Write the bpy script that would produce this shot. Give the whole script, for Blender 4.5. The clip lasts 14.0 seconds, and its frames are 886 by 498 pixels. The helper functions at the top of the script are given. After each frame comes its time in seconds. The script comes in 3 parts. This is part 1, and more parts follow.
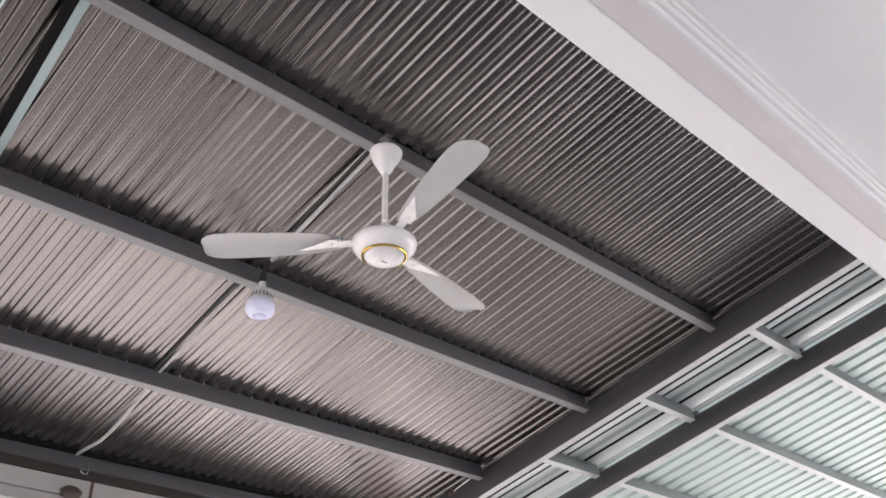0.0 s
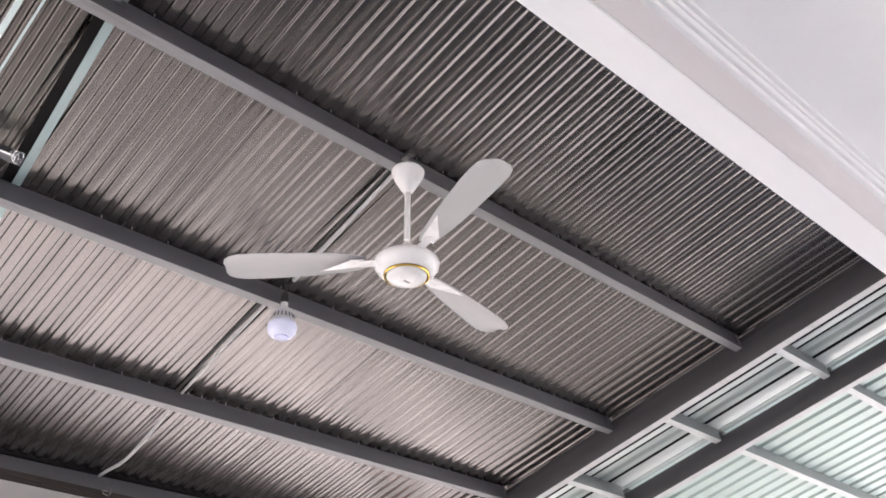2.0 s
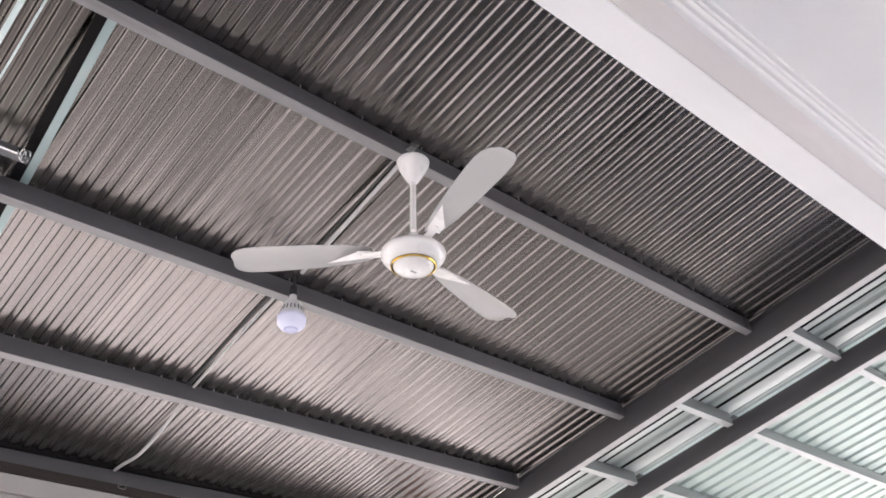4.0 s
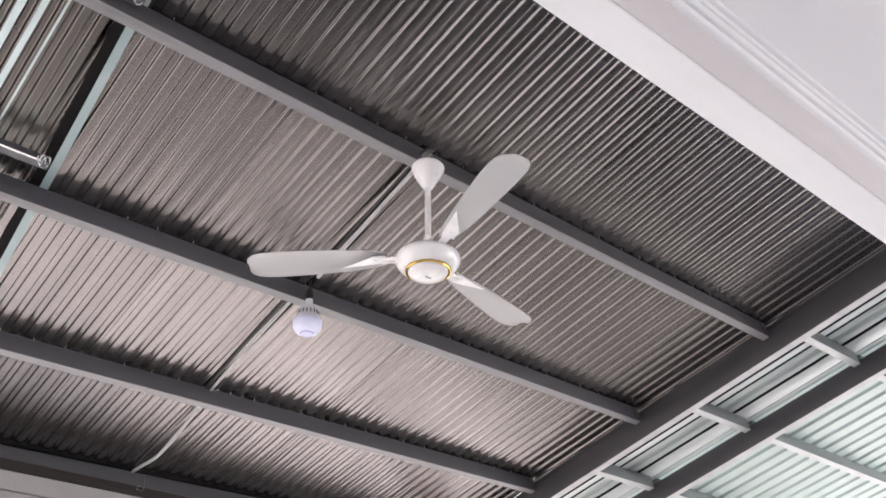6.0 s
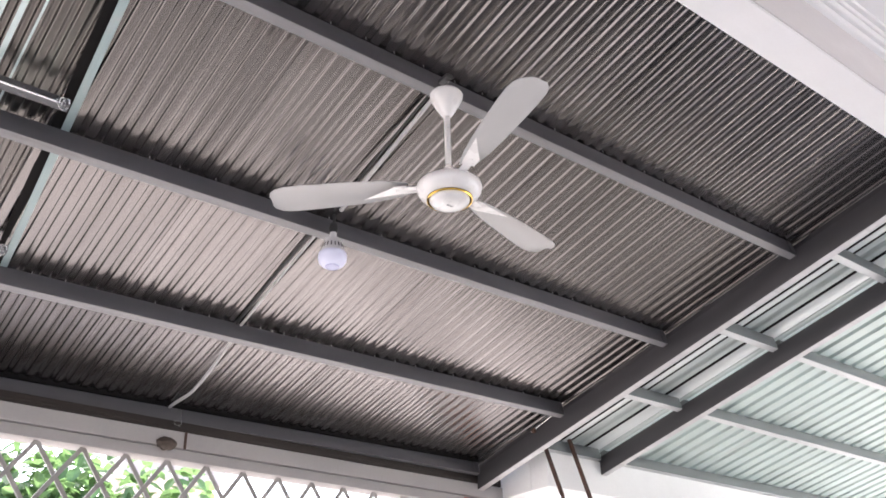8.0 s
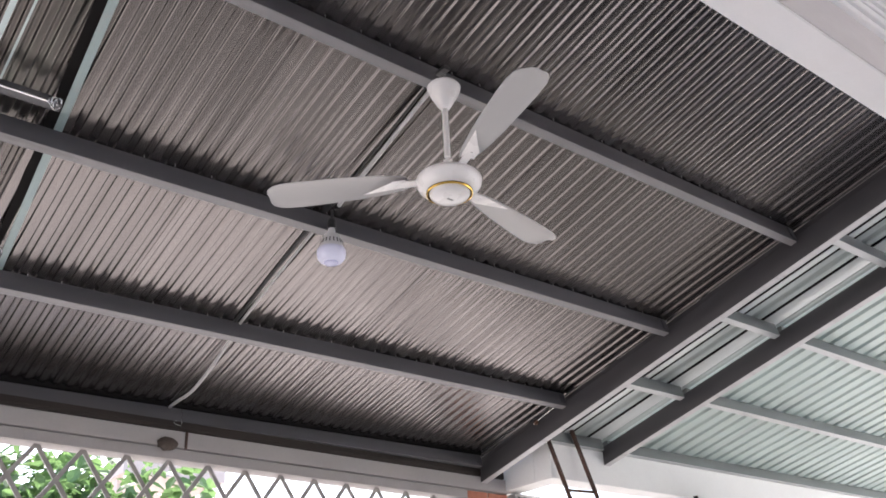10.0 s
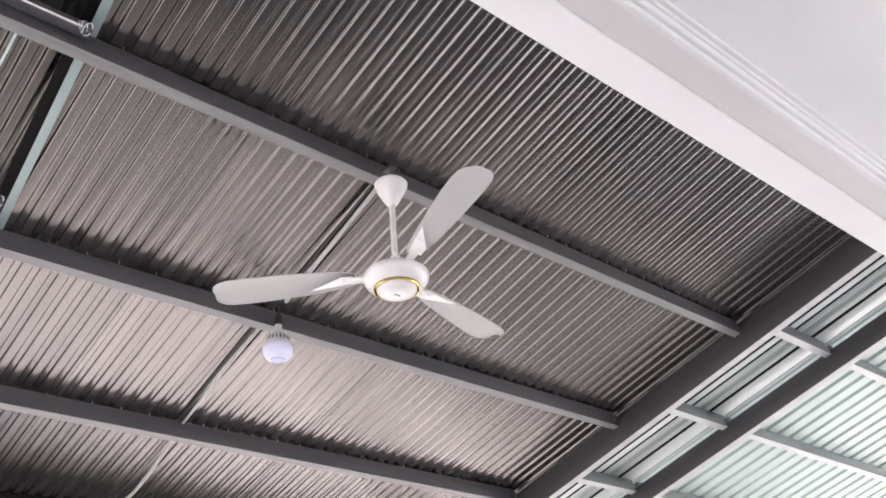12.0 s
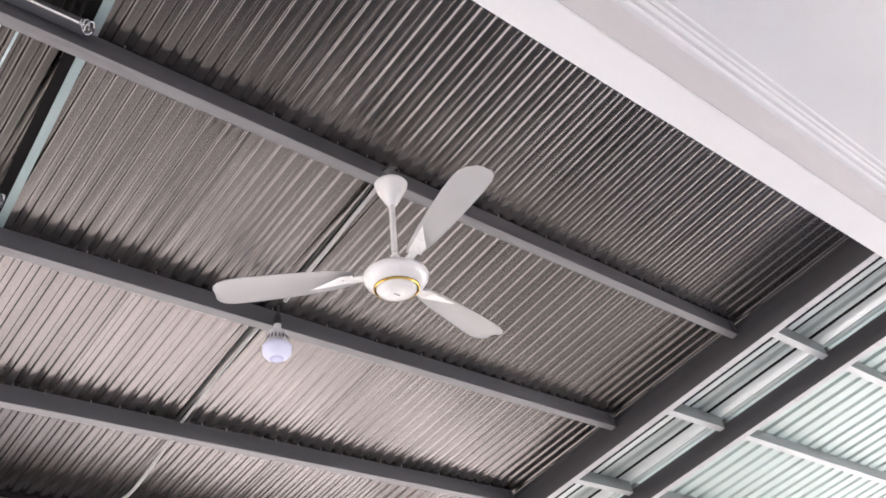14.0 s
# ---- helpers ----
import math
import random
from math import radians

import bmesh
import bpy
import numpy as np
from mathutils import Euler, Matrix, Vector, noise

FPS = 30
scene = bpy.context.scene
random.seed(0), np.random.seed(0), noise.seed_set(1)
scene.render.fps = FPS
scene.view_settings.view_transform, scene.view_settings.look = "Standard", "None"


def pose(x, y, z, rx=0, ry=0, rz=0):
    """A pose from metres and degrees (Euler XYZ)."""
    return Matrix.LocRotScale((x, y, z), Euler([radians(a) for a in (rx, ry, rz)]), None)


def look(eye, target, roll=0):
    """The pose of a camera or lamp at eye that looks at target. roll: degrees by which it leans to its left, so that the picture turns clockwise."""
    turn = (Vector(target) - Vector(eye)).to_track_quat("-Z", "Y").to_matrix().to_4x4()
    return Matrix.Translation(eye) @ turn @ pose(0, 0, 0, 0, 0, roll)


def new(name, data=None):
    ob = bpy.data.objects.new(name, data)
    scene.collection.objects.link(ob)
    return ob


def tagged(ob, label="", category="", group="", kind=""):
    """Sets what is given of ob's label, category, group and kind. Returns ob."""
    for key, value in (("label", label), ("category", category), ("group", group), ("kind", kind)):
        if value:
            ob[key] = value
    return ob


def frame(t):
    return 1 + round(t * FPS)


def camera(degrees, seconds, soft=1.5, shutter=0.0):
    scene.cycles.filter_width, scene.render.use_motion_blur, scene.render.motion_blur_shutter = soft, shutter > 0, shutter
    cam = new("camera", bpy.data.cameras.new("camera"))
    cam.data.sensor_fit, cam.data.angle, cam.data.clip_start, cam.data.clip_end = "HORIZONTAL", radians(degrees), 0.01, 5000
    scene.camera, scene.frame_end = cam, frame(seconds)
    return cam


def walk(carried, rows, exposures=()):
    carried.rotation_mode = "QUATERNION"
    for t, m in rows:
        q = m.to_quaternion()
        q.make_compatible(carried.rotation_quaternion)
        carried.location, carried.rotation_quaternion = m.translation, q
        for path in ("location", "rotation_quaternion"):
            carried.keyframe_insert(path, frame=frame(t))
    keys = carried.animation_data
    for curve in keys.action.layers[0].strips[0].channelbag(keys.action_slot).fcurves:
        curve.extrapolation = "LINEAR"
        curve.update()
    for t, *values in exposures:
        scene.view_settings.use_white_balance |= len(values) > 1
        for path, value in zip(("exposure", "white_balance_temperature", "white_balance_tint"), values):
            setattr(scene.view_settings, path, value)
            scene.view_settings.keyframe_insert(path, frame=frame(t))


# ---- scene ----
EXPO, BULB_GLOW, BLADE = 2.58, 0.04, 15.0
cam = camera(51.6, 14.0, soft=1.7)
EYE = 1.55
ROWS = [
    (0.0, -0.017, 0.010, -0.019, 120.77, 1.02, -43.97),
    (0.5, -0.015, 0.026, -0.010, 122.15, 2.28, -43.69),
    (1.0, -0.012, 0.028, 0.000, 122.84, 3.03, -42.93),
    (1.5, -0.011, 0.027, -0.002, 122.66, 2.35, -42.84),
    (2.0, -0.011, 0.031, -0.006, 121.99, 0.60, -42.76),
    (2.5, -0.008, 0.022, -0.010, 121.24, -0.57, -42.48),
    (4.8, -0.003, 0.010, -0.007, 121.47, 1.95, -41.27),
    (5.0, -0.005, 0.000, -0.005, 121.63, 1.56, -41.34),
    (5.5, -0.002, -0.006, -0.002, 121.47, 0.80, -40.78),
    (6.0, -0.003, -0.007, -0.003, 121.47, 0.53, -40.67),
    (6.5, -0.000, -0.000, 0.000, 121.60, 0.80, -40.98),
    (7.0, -0.001, -0.002, -0.004, 121.55, 0.84, -40.90),
    (7.5, -0.006, -0.008, -0.014, 119.39, 0.92, -40.15),
    (7.7, 0.001, -0.012, -0.023, 117.95, 1.03, -39.28),
    (9.8, 0.022, 0.045, 0.017, 116.32, 2.25, -36.79),
    (10.0, 0.013, 0.028, 0.008, 116.81, 2.62, -38.08),
    (10.5, 0.016, 0.028, 0.016, 119.15, 4.03, -41.07),
    (11.0, 0.010, 0.017, 0.019, 121.64, 4.58, -41.35),
    (11.5, 0.011, 0.009, 0.014, 122.38, 4.61, -40.97),
    (12.0, 0.013, 0.013, 0.016, 122.41, 4.53, -40.60),
    (12.5, 0.011, 0.018, 0.018, 122.09, 4.69, -40.30),
    (13.0, 0.013, 0.020, 0.021, 121.75, 4.99, -40.00),
    (13.5, 0.006, 0.019, 0.015, 121.88, 4.60, -40.28),
    (14.0, 0.002, 0.017, 0.004, 122.51, 4.45, -40.87),
]
walk(cam, [(t, pose(x, y, EYE + z, rx, ry, rz)) for t, x, y, z, rx, ry, rz in ROWS],
     exposures=[(t, EXPO + e) for t, e in ((0.0, -0.23), (0.5, -0.22), (1.0, 0.0), (1.5, 0.0), (2.5, 0.0), (6.5, -0.05), (7.5, 0.05), (8.6, -0.2), (9.8, -0.50), (10.2, -0.47), (10.6, -0.36), (11.0, -0.17), (11.5, 0.0), (12.5, 0.06), (14.0, 0.05))])

# ---------------------------------------------------------------- light
world = bpy.data.worlds.new("world")
scene.world = world
world.use_nodes = True
wn = world.node_tree
sky = wn.nodes.new("ShaderNodeTexSky")
sky.sky_type, sky.sun_disc = "NISHITA", False
SUN_EL, SUN_AZ = 55.0, 24.0          # degrees; azimuth from +y towards +x
sky.sun_elevation, sky.sun_rotation = radians(SUN_EL), radians(SUN_AZ)
sky.air_density, sky.dust_density, sky.ozone_density = 1.0, 3.0, 1.0
bg = wn.nodes["Background"]
bg.inputs["Strength"].default_value = 0.15
wn.links.new(sky.outputs["Color"], bg.inputs["Color"])
sun = new("sun", bpy.data.lights.new("sun", "SUN"))
sun.data.energy, sun.data.angle, sun.data.color = 4.5, radians(0.6), (1.0, 0.965, 0.92)
el, az = radians(SUN_EL), radians(SUN_AZ)
sun.matrix_basis = look((math.sin(az) * math.cos(el) * 30, math.cos(az) * math.cos(el) * 30, math.sin(el) * 30), (0, 0, 0))


# ---------------------------------------------------------------- materials
def material(name, base, rough=0.6, metal=0.0, vary=0.12, scale=6.0, fine=90.0, bump=0.15, stretch=(1, 1, 1),
             island=0.0, rough_vary=0.1, stain=None, stain_amount=0.0, stain_scale=2.0, coat=0.0):
    """A painted or raw surface: two scales of mottling, fine relief, optional stains."""
    m = bpy.data.materials.new(name)
    m.use_nodes = True
    nt = m.node_tree
    n, link = nt.nodes, nt.links
    b = n["Principled BSDF"]
    tc = n.new("ShaderNodeTexCoord")
    mp = n.new("ShaderNodeMapping")
    mp.inputs["Scale"].default_value = stretch
    link.new(tc.outputs["Object"], mp.inputs["Vector"])
    big = n.new("ShaderNodeTexNoise")
    big.inputs["Scale"].default_value, big.inputs["Detail"].default_value = scale, 5
    small = n.new("ShaderNodeTexNoise")
    small.inputs["Scale"].default_value, small.inputs["Detail"].default_value = fine, 3
    for t in (big, small):
        link.new(mp.outputs["Vector"], t.inputs["Vector"])
    add = n.new("ShaderNodeMath")
    add.operation = "MULTIPLY_ADD"
    link.new(small.outputs["Fac"], add.inputs[0])
    add.inputs[1].default_value = 0.35
    link.new(big.outputs["Fac"], add.inputs[2])
    ramp = n.new("ShaderNodeValToRGB")
    lo = [c * (1 - vary) for c in base]
    hi = [min(1.0, c * (1 + vary)) for c in base]
    ramp.color_ramp.elements[0].position, ramp.color_ramp.elements[0].color = 0.42, (*lo, 1)
    ramp.color_ramp.elements[1].position, ramp.color_ramp.elements[1].color = 0.95, (*hi, 1)
    link.new(add.outputs[0], ramp.inputs["Fac"])
    colour = ramp.outputs["Color"]
    if island:
        oi = n.new("ShaderNodeObjectInfo")
        mr = n.new("ShaderNodeMapRange")
        mr.inputs["To Min"].default_value, mr.inputs["To Max"].default_value = 1 - island, 1 + island
        link.new(oi.outputs["Random"], mr.inputs["Value"])
        hv = n.new("ShaderNodeHueSaturation")
        link.new(mr.outputs["Result"], hv.inputs["Value"])
        link.new(colour, hv.inputs["Color"])
        colour = hv.outputs["Color"]
    if stain is not None:
        sn = n.new("ShaderNodeTexNoise")
        sn.inputs["Scale"].default_value, sn.inputs["Detail"].default_value, sn.inputs["Roughness"].default_value = stain_scale, 7, 0.65
        link.new(mp.outputs["Vector"], sn.inputs["Vector"])
        sr = n.new("ShaderNodeValToRGB")
        sr.color_ramp.elements[0].position, sr.color_ramp.elements[1].position = 0.55, 0.75
        sr.color_ramp.elements[1].color = (stain_amount,) * 3 + (1,)
        link.new(sn.outputs["Fac"], sr.inputs["Fac"])
        mx = n.new("ShaderNodeMix")
        mx.data_type = "RGBA"
        link.new(sr.outputs["Color"], mx.inputs[0])
        link.new(colour, mx.inputs[6])
        mx.inputs[7].default_value = (*stain, 1)
        colour = mx.outputs[2]
    link.new(colour, b.inputs["Base Color"])
    rr = n.new("ShaderNodeMapRange")
    rr.inputs["To Min"].default_value, rr.inputs["To Max"].default_value = max(0.03, rough - rough_vary), min(1, rough + rough_vary)
    link.new(big.outputs["Fac"], rr.inputs["Value"])
    link.new(rr.outputs["Result"], b.inputs["Roughness"])
    b.inputs["Metallic"].default_value = metal
    b.inputs["Coat Weight"].default_value = coat
    if bump:
        bp = n.new("ShaderNodeBump")
        bp.inputs["Strength"].default_value, bp.inputs["Distance"].default_value = bump, 0.004
        link.new(add.outputs[0], bp.inputs["Height"])
        link.new(bp.outputs["Normal"], b.inputs["Normal"])
    return m


SHEET = material("galvalume sheet", (0.200, 0.186, 0.183), 0.23, 0.90, 0.14, 3.0, 60.0, 0.015, (3.0, 0.35, 1), island=0.06, rough_vary=0.05,
                 stain=(0.10, 0.085, 0.08), stain_amount=0.3, stain_scale=1.2)
SHEET_PALE = material("pale sheet", (0.47, 0.55, 0.525), 0.45, 0.20, 0.08, 3.0, 60.0, 0.06, (3.0, 0.35, 1), island=0.04,
                      stain=(0.42, 0.44, 0.42), stain_amount=0.35, stain_scale=2.0)
SHEET_GREYGREEN = material("mottled grey-green sheet", (0.47, 0.52, 0.505), 0.42, 0.15, 0.14, 3.0, 60.0, 0.05, (3.0, 0.35, 1), island=0.10, stain=(0.24, 0.27, 0.26), stain_amount=0.7, stain_scale=2.2)
SHEET_BARE = material("bare bright sheet", (0.74, 0.78, 0.77), 0.45, 0.12, 0.10, 3.0, 60.0, 0.05, (3.0, 0.35, 1), stain=(0.22, 0.26, 0.25), stain_amount=0.6, stain_scale=2.2)
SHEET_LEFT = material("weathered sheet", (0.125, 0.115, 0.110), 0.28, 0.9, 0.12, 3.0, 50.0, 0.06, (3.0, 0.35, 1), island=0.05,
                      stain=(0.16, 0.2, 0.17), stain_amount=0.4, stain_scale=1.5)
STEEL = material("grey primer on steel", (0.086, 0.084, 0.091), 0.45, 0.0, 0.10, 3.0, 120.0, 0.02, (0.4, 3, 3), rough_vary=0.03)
STEEL_PALE = material("light grey paint on steel", (0.17, 0.185, 0.185), 0.32, 0.0, 0.12, 5.0, 120.0, 0.10, (0.4, 3, 3), stain=(0.15, 0.14, 0.13), stain_amount=0.4, stain_scale=7.0)
# darker copy of the primer: shade of the rafter sides in the colour
STEEL_SHADE = material("grey primer with side shade", (0.050, 0.048, 0.052), 0.45, 0.0, 0.10, 3.0, 120.0, 0.02, (3, 0.4, 3), rough_vary=0.03)
# lighter copies of the steel paints put floor light into the undersides
LIT_PURLIN = material("grey primer with underside light", (0.24, 0.23, 0.236), 0.4, 0.0, 0.14, 3.0, 90.0, 0.05, (0.4, 3, 3), stain=(0.11, 0.10, 0.105), stain_amount=0.5, stain_scale=4.0)
LIT_SIDE = material("grey paint with underside light", (0.56, 0.57, 0.57), 0.4, 0.0, 0.10, 4.0, 100.0, 0.08, (0.4, 3, 3), stain=(0.30, 0.30, 0.30), stain_amount=0.5, stain_scale=5.0)
# uneven plaster, darkened by the shade of the lintel's inner face
FACE_SHADE = material("uneven cream skim coat with shade", (0.63, 0.59, 0.585), 0.8, 0.0, 0.05, 2.5, 50.0, 0.15, (0.5, 2, 2), stain=(0.74, 0.71, 0.70), stain_amount=0.5, stain_scale=2.5)
LIT_RAFTER = material("mottled grey steel with underside light", (0.50, 0.49, 0.495), 0.4, 0.0, 0.12, 3.0, 90.0, 0.05, (0.4, 3, 3), stain=(0.14, 0.13, 0.135), stain_amount=0.5, stain_scale=4.0)
SCREW = material("zinc screw", (0.35, 0.35, 0.35), 0.35, 0.9, 0.05, 40.0, 200.0, 0.0)
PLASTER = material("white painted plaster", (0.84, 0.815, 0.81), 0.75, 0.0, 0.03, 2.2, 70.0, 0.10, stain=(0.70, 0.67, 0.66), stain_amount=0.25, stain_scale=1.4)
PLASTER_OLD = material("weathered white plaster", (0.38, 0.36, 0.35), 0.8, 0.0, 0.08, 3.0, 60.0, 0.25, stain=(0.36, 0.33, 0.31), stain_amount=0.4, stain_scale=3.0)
WALLPAINT = material("off-white wall paint", (0.82, 0.82, 0.81), 0.75, 0.0, 0.05, 2.0, 60.0, 0.15, stain=(0.55, 0.54, 0.51), stain_amount=0.3, stain_scale=2.0)
FLOOR = material("pale floor tile", (0.74, 0.71, 0.70), 0.35, 0.0, 0.10, 1.5, 30.0, 0.05, stain=(0.36, 0.30, 0.27), stain_amount=0.4)
SLAB = material("grey-pink concrete floor", (0.074, 0.066, 0.064), 0.6, 0.0, 0.12, 1.5, 30.0, 0.2, stain=(0.2, 0.175, 0.165), stain_amount=0.5)
GROUND = material("pale concrete ground", (0.375, 0.345, 0.335), 0.85, 0.0, 0.15, 0.6, 14.0, 0.3, stain=(0.30, 0.28, 0.26), stain_amount=0.4, stain_scale=0.4)
BOUNCE_FLOOR = material("light grey-pink bounce floor", (0.43, 0.40, 0.385), 0.7, 0.0, 0.12, 1.5, 30.0, 0.2, stain=(0.30, 0.27, 0.26), stain_amount=0.5)
BOUNCE_PALE = material("pale bounce ground", (0.62, 0.595, 0.58), 0.8, 0.0, 0.10, 1.0, 25.0, 0.2, stain=(0.48, 0.45, 0.43), stain_amount=0.5, stain_scale=0.8)
# for unseen ground that darkens what the roof sheets reflect
DARK_GROUND = material("dark ground for reflections", (0.048, 0.043, 0.040), 0.95, 0.0, 0.3, 2.0, 40.0, 0.6, stain=(0.12, 0.13, 0.06), stain_amount=0.6, stain_scale=1.5)
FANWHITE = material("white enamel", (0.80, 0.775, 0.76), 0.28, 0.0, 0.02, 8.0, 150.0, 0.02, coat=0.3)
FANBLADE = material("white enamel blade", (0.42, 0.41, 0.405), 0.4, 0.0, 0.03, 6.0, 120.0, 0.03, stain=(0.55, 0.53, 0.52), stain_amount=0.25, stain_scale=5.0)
GOLD = material("gold trim", (0.72, 0.47, 0.10), 0.16, 1.0, 0.05, 30.0, 200.0, 0.0)
GREY = material("grey cast metal", (0.30, 0.295, 0.29), 0.45, 0.6, 0.1, 30.0, 200.0, 0.05)
BLACK = material("black plastic", (0.016, 0.016, 0.017), 0.4, 0.0, 0.2, 20.0, 200.0, 0.05)
CONDUIT = material("grey-white conduit", (0.44, 0.43, 0.425), 0.5, 0.0, 0.08, 20.0, 150.0, 0.05)
CABLE = material("black cable", (0.02, 0.02, 0.021), 0.5, 0.0, 0.2, 20.0, 150.0, 0.05)
BULBBODY = material("white bulb housing", (0.62, 0.61, 0.62), 0.35, 0.0, 0.02, 20.0, 150.0, 0.0)
FLASH = material("pale teal painted strip", (0.31, 0.39, 0.385), 0.45, 0.1, 0.10, 4.0, 80.0, 0.10, (2, 1, 2), stain=(0.40, 0.36, 0.365), stain_amount=0.6, stain_scale=4.0)
# sky reflection on the left ridges, given as a pale teal colour
RIDGE_GLINT = material("pale teal sky glint", (0.58, 0.68, 0.67), 0.4, 0.0, 0.12, 2.0, 60.0, 0.05, (2, 0.5, 2))
RUST = material("rusty brown steel", (0.095, 0.055, 0.042), 0.75, 0.2, 0.35, 12.0, 90.0, 0.5, stain=(0.16, 0.07, 0.035), stain_amount=0.8, stain_scale=9.0)
TIMBER = material("dark brown timber", (0.026, 0.019, 0.016), 0.8, 0.0, 0.3, 8.0, 60.0, 0.4, (0.4, 4, 4))
BRICK = material("terracotta brick", (0.40, 0.155, 0.10), 0.85, 0.0, 0.18, 14.0, 90.0, 0.4, island=0.15)
MORTAR = material("grey mortar", (0.42, 0.40, 0.37), 0.9, 0.0, 0.15, 20.0, 120.0, 0.4)
LATTICE = material("grey-white lattice paint", (0.34, 0.32, 0.305), 0.65, 0.0, 0.08, 12.0, 90.0, 0.2, island=0.05)
LEAF = material("green leaf", (0.145, 0.235, 0.09), 0.42, 0.0, 0.45, 3.0, 40.0, 0.1)
LEAF_DARK = material("dark green leaf", (0.065, 0.12, 0.05), 0.42, 0.0, 0.4, 3.0, 40.0, 0.1)
for leaf in (LEAF, LEAF_DARK):
    nt = leaf.node_tree
    b = nt.nodes["Principled BSDF"]
    tr = nt.nodes.new("ShaderNodeBsdfTranslucent")
    nt.links.new(b.inputs["Base Color"].links[0].from_socket, tr.inputs["Color"])
    mixer = nt.nodes.new("ShaderNodeMixShader")
    mixer.inputs[0].default_value = 0.4
    nt.links.new(b.outputs[0], mixer.inputs[1])
    nt.links.new(tr.outputs[0], mixer.inputs[2])
    nt.links.new(mixer.outputs[0], nt.nodes["Material Output"].inputs["Surface"])
BARK = material("brown bark", (0.13, 0.095, 0.065), 0.9, 0.0, 0.3, 18.0, 80.0, 0.6, (1, 1, 0.3))
NEIGHBOUR = material("pinkish render", (0.62, 0.50, 0.47), 0.85, 0.0, 0.06, 2.0, 30.0, 0.2)
WIRE = material("galvanised wire", (0.75, 0.76, 0.76), 0.22, 0.9, 0.05, 30.0, 200.0, 0.0)
MATT_BLACK = material("matt black strip", (0.008, 0.007, 0.007), 0.95, 0.0, 0.2, 20.0, 150.0, 0.05)
MATT_BLACK.node_tree.nodes["Principled BSDF"].inputs["Specular IOR Level"].default_value = 0.15
NEST = material("brown mud", (0.085, 0.066, 0.055), 0.95, 0.0, 0.3, 30.0, 120.0, 0.8)

GLOBE = bpy.data.materials.new("frosted bulb cover")
GLOBE.use_nodes = True
gb = GLOBE.node_tree.nodes["Principled BSDF"]
gb.inputs["Base Color"].default_value = (0.56, 0.56, 0.66, 1)
gb.inputs["Roughness"].default_value = 0.35
gb.inputs["Emission Color"].default_value = (0.70, 0.70, 1.0, 1)
gb.inputs["Emission Strength"].default_value = BULB_GLOW
LENS = bpy.data.materials.new("bulb lens")
LENS.use_nodes = True
lb = LENS.node_tree.nodes["Principled BSDF"]
lb.inputs["Base Color"].default_value = (0.40, 0.40, 0.55, 1)
lb.inputs["Roughness"].default_value = 0.2
lb.inputs["Emission Color"].default_value = (0.62, 0.62, 1.0, 1)
lb.inputs["Emission Strength"].default_value = BULB_GLOW * 0.7


# ---------------------------------------------------------------- mesh helpers
I4 = Matrix.Identity(4)
SLOPE = 13.154
# the roof's own frame: u along the purlins, v down the slope, w out of the roof; origin at the end of a purlin
ROOF = Matrix.Translation((4.558, 2.421, 2.301 + EYE)) @ Matrix.Rotation(radians(-SLOPE), 4, "X")


def place(x, y, z, rx=0, ry=0, rz=0):
    return pose(x, y, z, rx, ry, rz)


def thing(name, label, category, m=I4, group="", kind=""):
    e = new(name)
    e.empty_display_size = 0.1
    e.matrix_basis = m
    return tagged(e, label, category, group, kind)


def to_mesh(name, bm, mat, smooth=False):
    bmesh.ops.recalc_face_normals(bm, faces=bm.faces)
    me = bpy.data.meshes.new(name)
    bm.to_mesh(me)
    bm.free()
    me.materials.append(mat)
    if smooth:
        for p in me.polygons:
            p.use_smooth = True
        me.set_sharp_from_angle(angle=radians(35))
    return me


def part(name, bm, mat, parent=None, label="", m=I4, smooth=False):
    me = bm if isinstance(bm, bpy.types.Mesh) else to_mesh(name, bm, mat, smooth)
    ob = new(name, me)
    ob.parent = parent
    ob.matrix_basis = m
    if label:
        ob["label"] = label
    return ob


def solid(name, bm, mat, label, category, m=I4, group="", kind="", smooth=False):
    return tagged(part(name, bm, mat, None, "", m, smooth), label, category, group, kind)


def box(x0, x1, y0, y1, z0, z1, bevel=0.0, bm=None):
    own = bm is None
    bm = bm or bmesh.new()
    got = bmesh.ops.create_cube(bm, size=1.0, matrix=Matrix.Translation(((x0 + x1) / 2, (y0 + y1) / 2, (z0 + z1) / 2)) @ Matrix.Diagonal((x1 - x0, y1 - y0, z1 - z0, 1)))
    if bevel:
        edges = list({e for v in got["verts"] for e in v.link_edges})
        bmesh.ops.bevel(bm, geom=edges, offset=bevel, segments=2, affect="EDGES", profile=0.5)
    return bm


def prism(profile, length, axis="x", bm=None):
    """A closed profile of (a, b) drawn out from 0 to length along an axis."""
    bm = bm or bmesh.new()
    put = {"x": lambda s, a, b: (s, a, b), "y": lambda s, a, b: (a, s, b), "z": lambda s, a, b: (a, b, s)}[axis]
    r0 = [bm.verts.new(put(0, a, b)) for a, b in profile]
    r1 = [bm.verts.new(put(length, a, b)) for a, b in profile]
    k = len(profile)
    for i in range(k):
        bm.faces.new((r0[i], r0[(i + 1) % k], r1[(i + 1) % k], r1[i]))
    bm.faces.new(r0)
    bm.faces.new(list(reversed(r1)))
    return bm


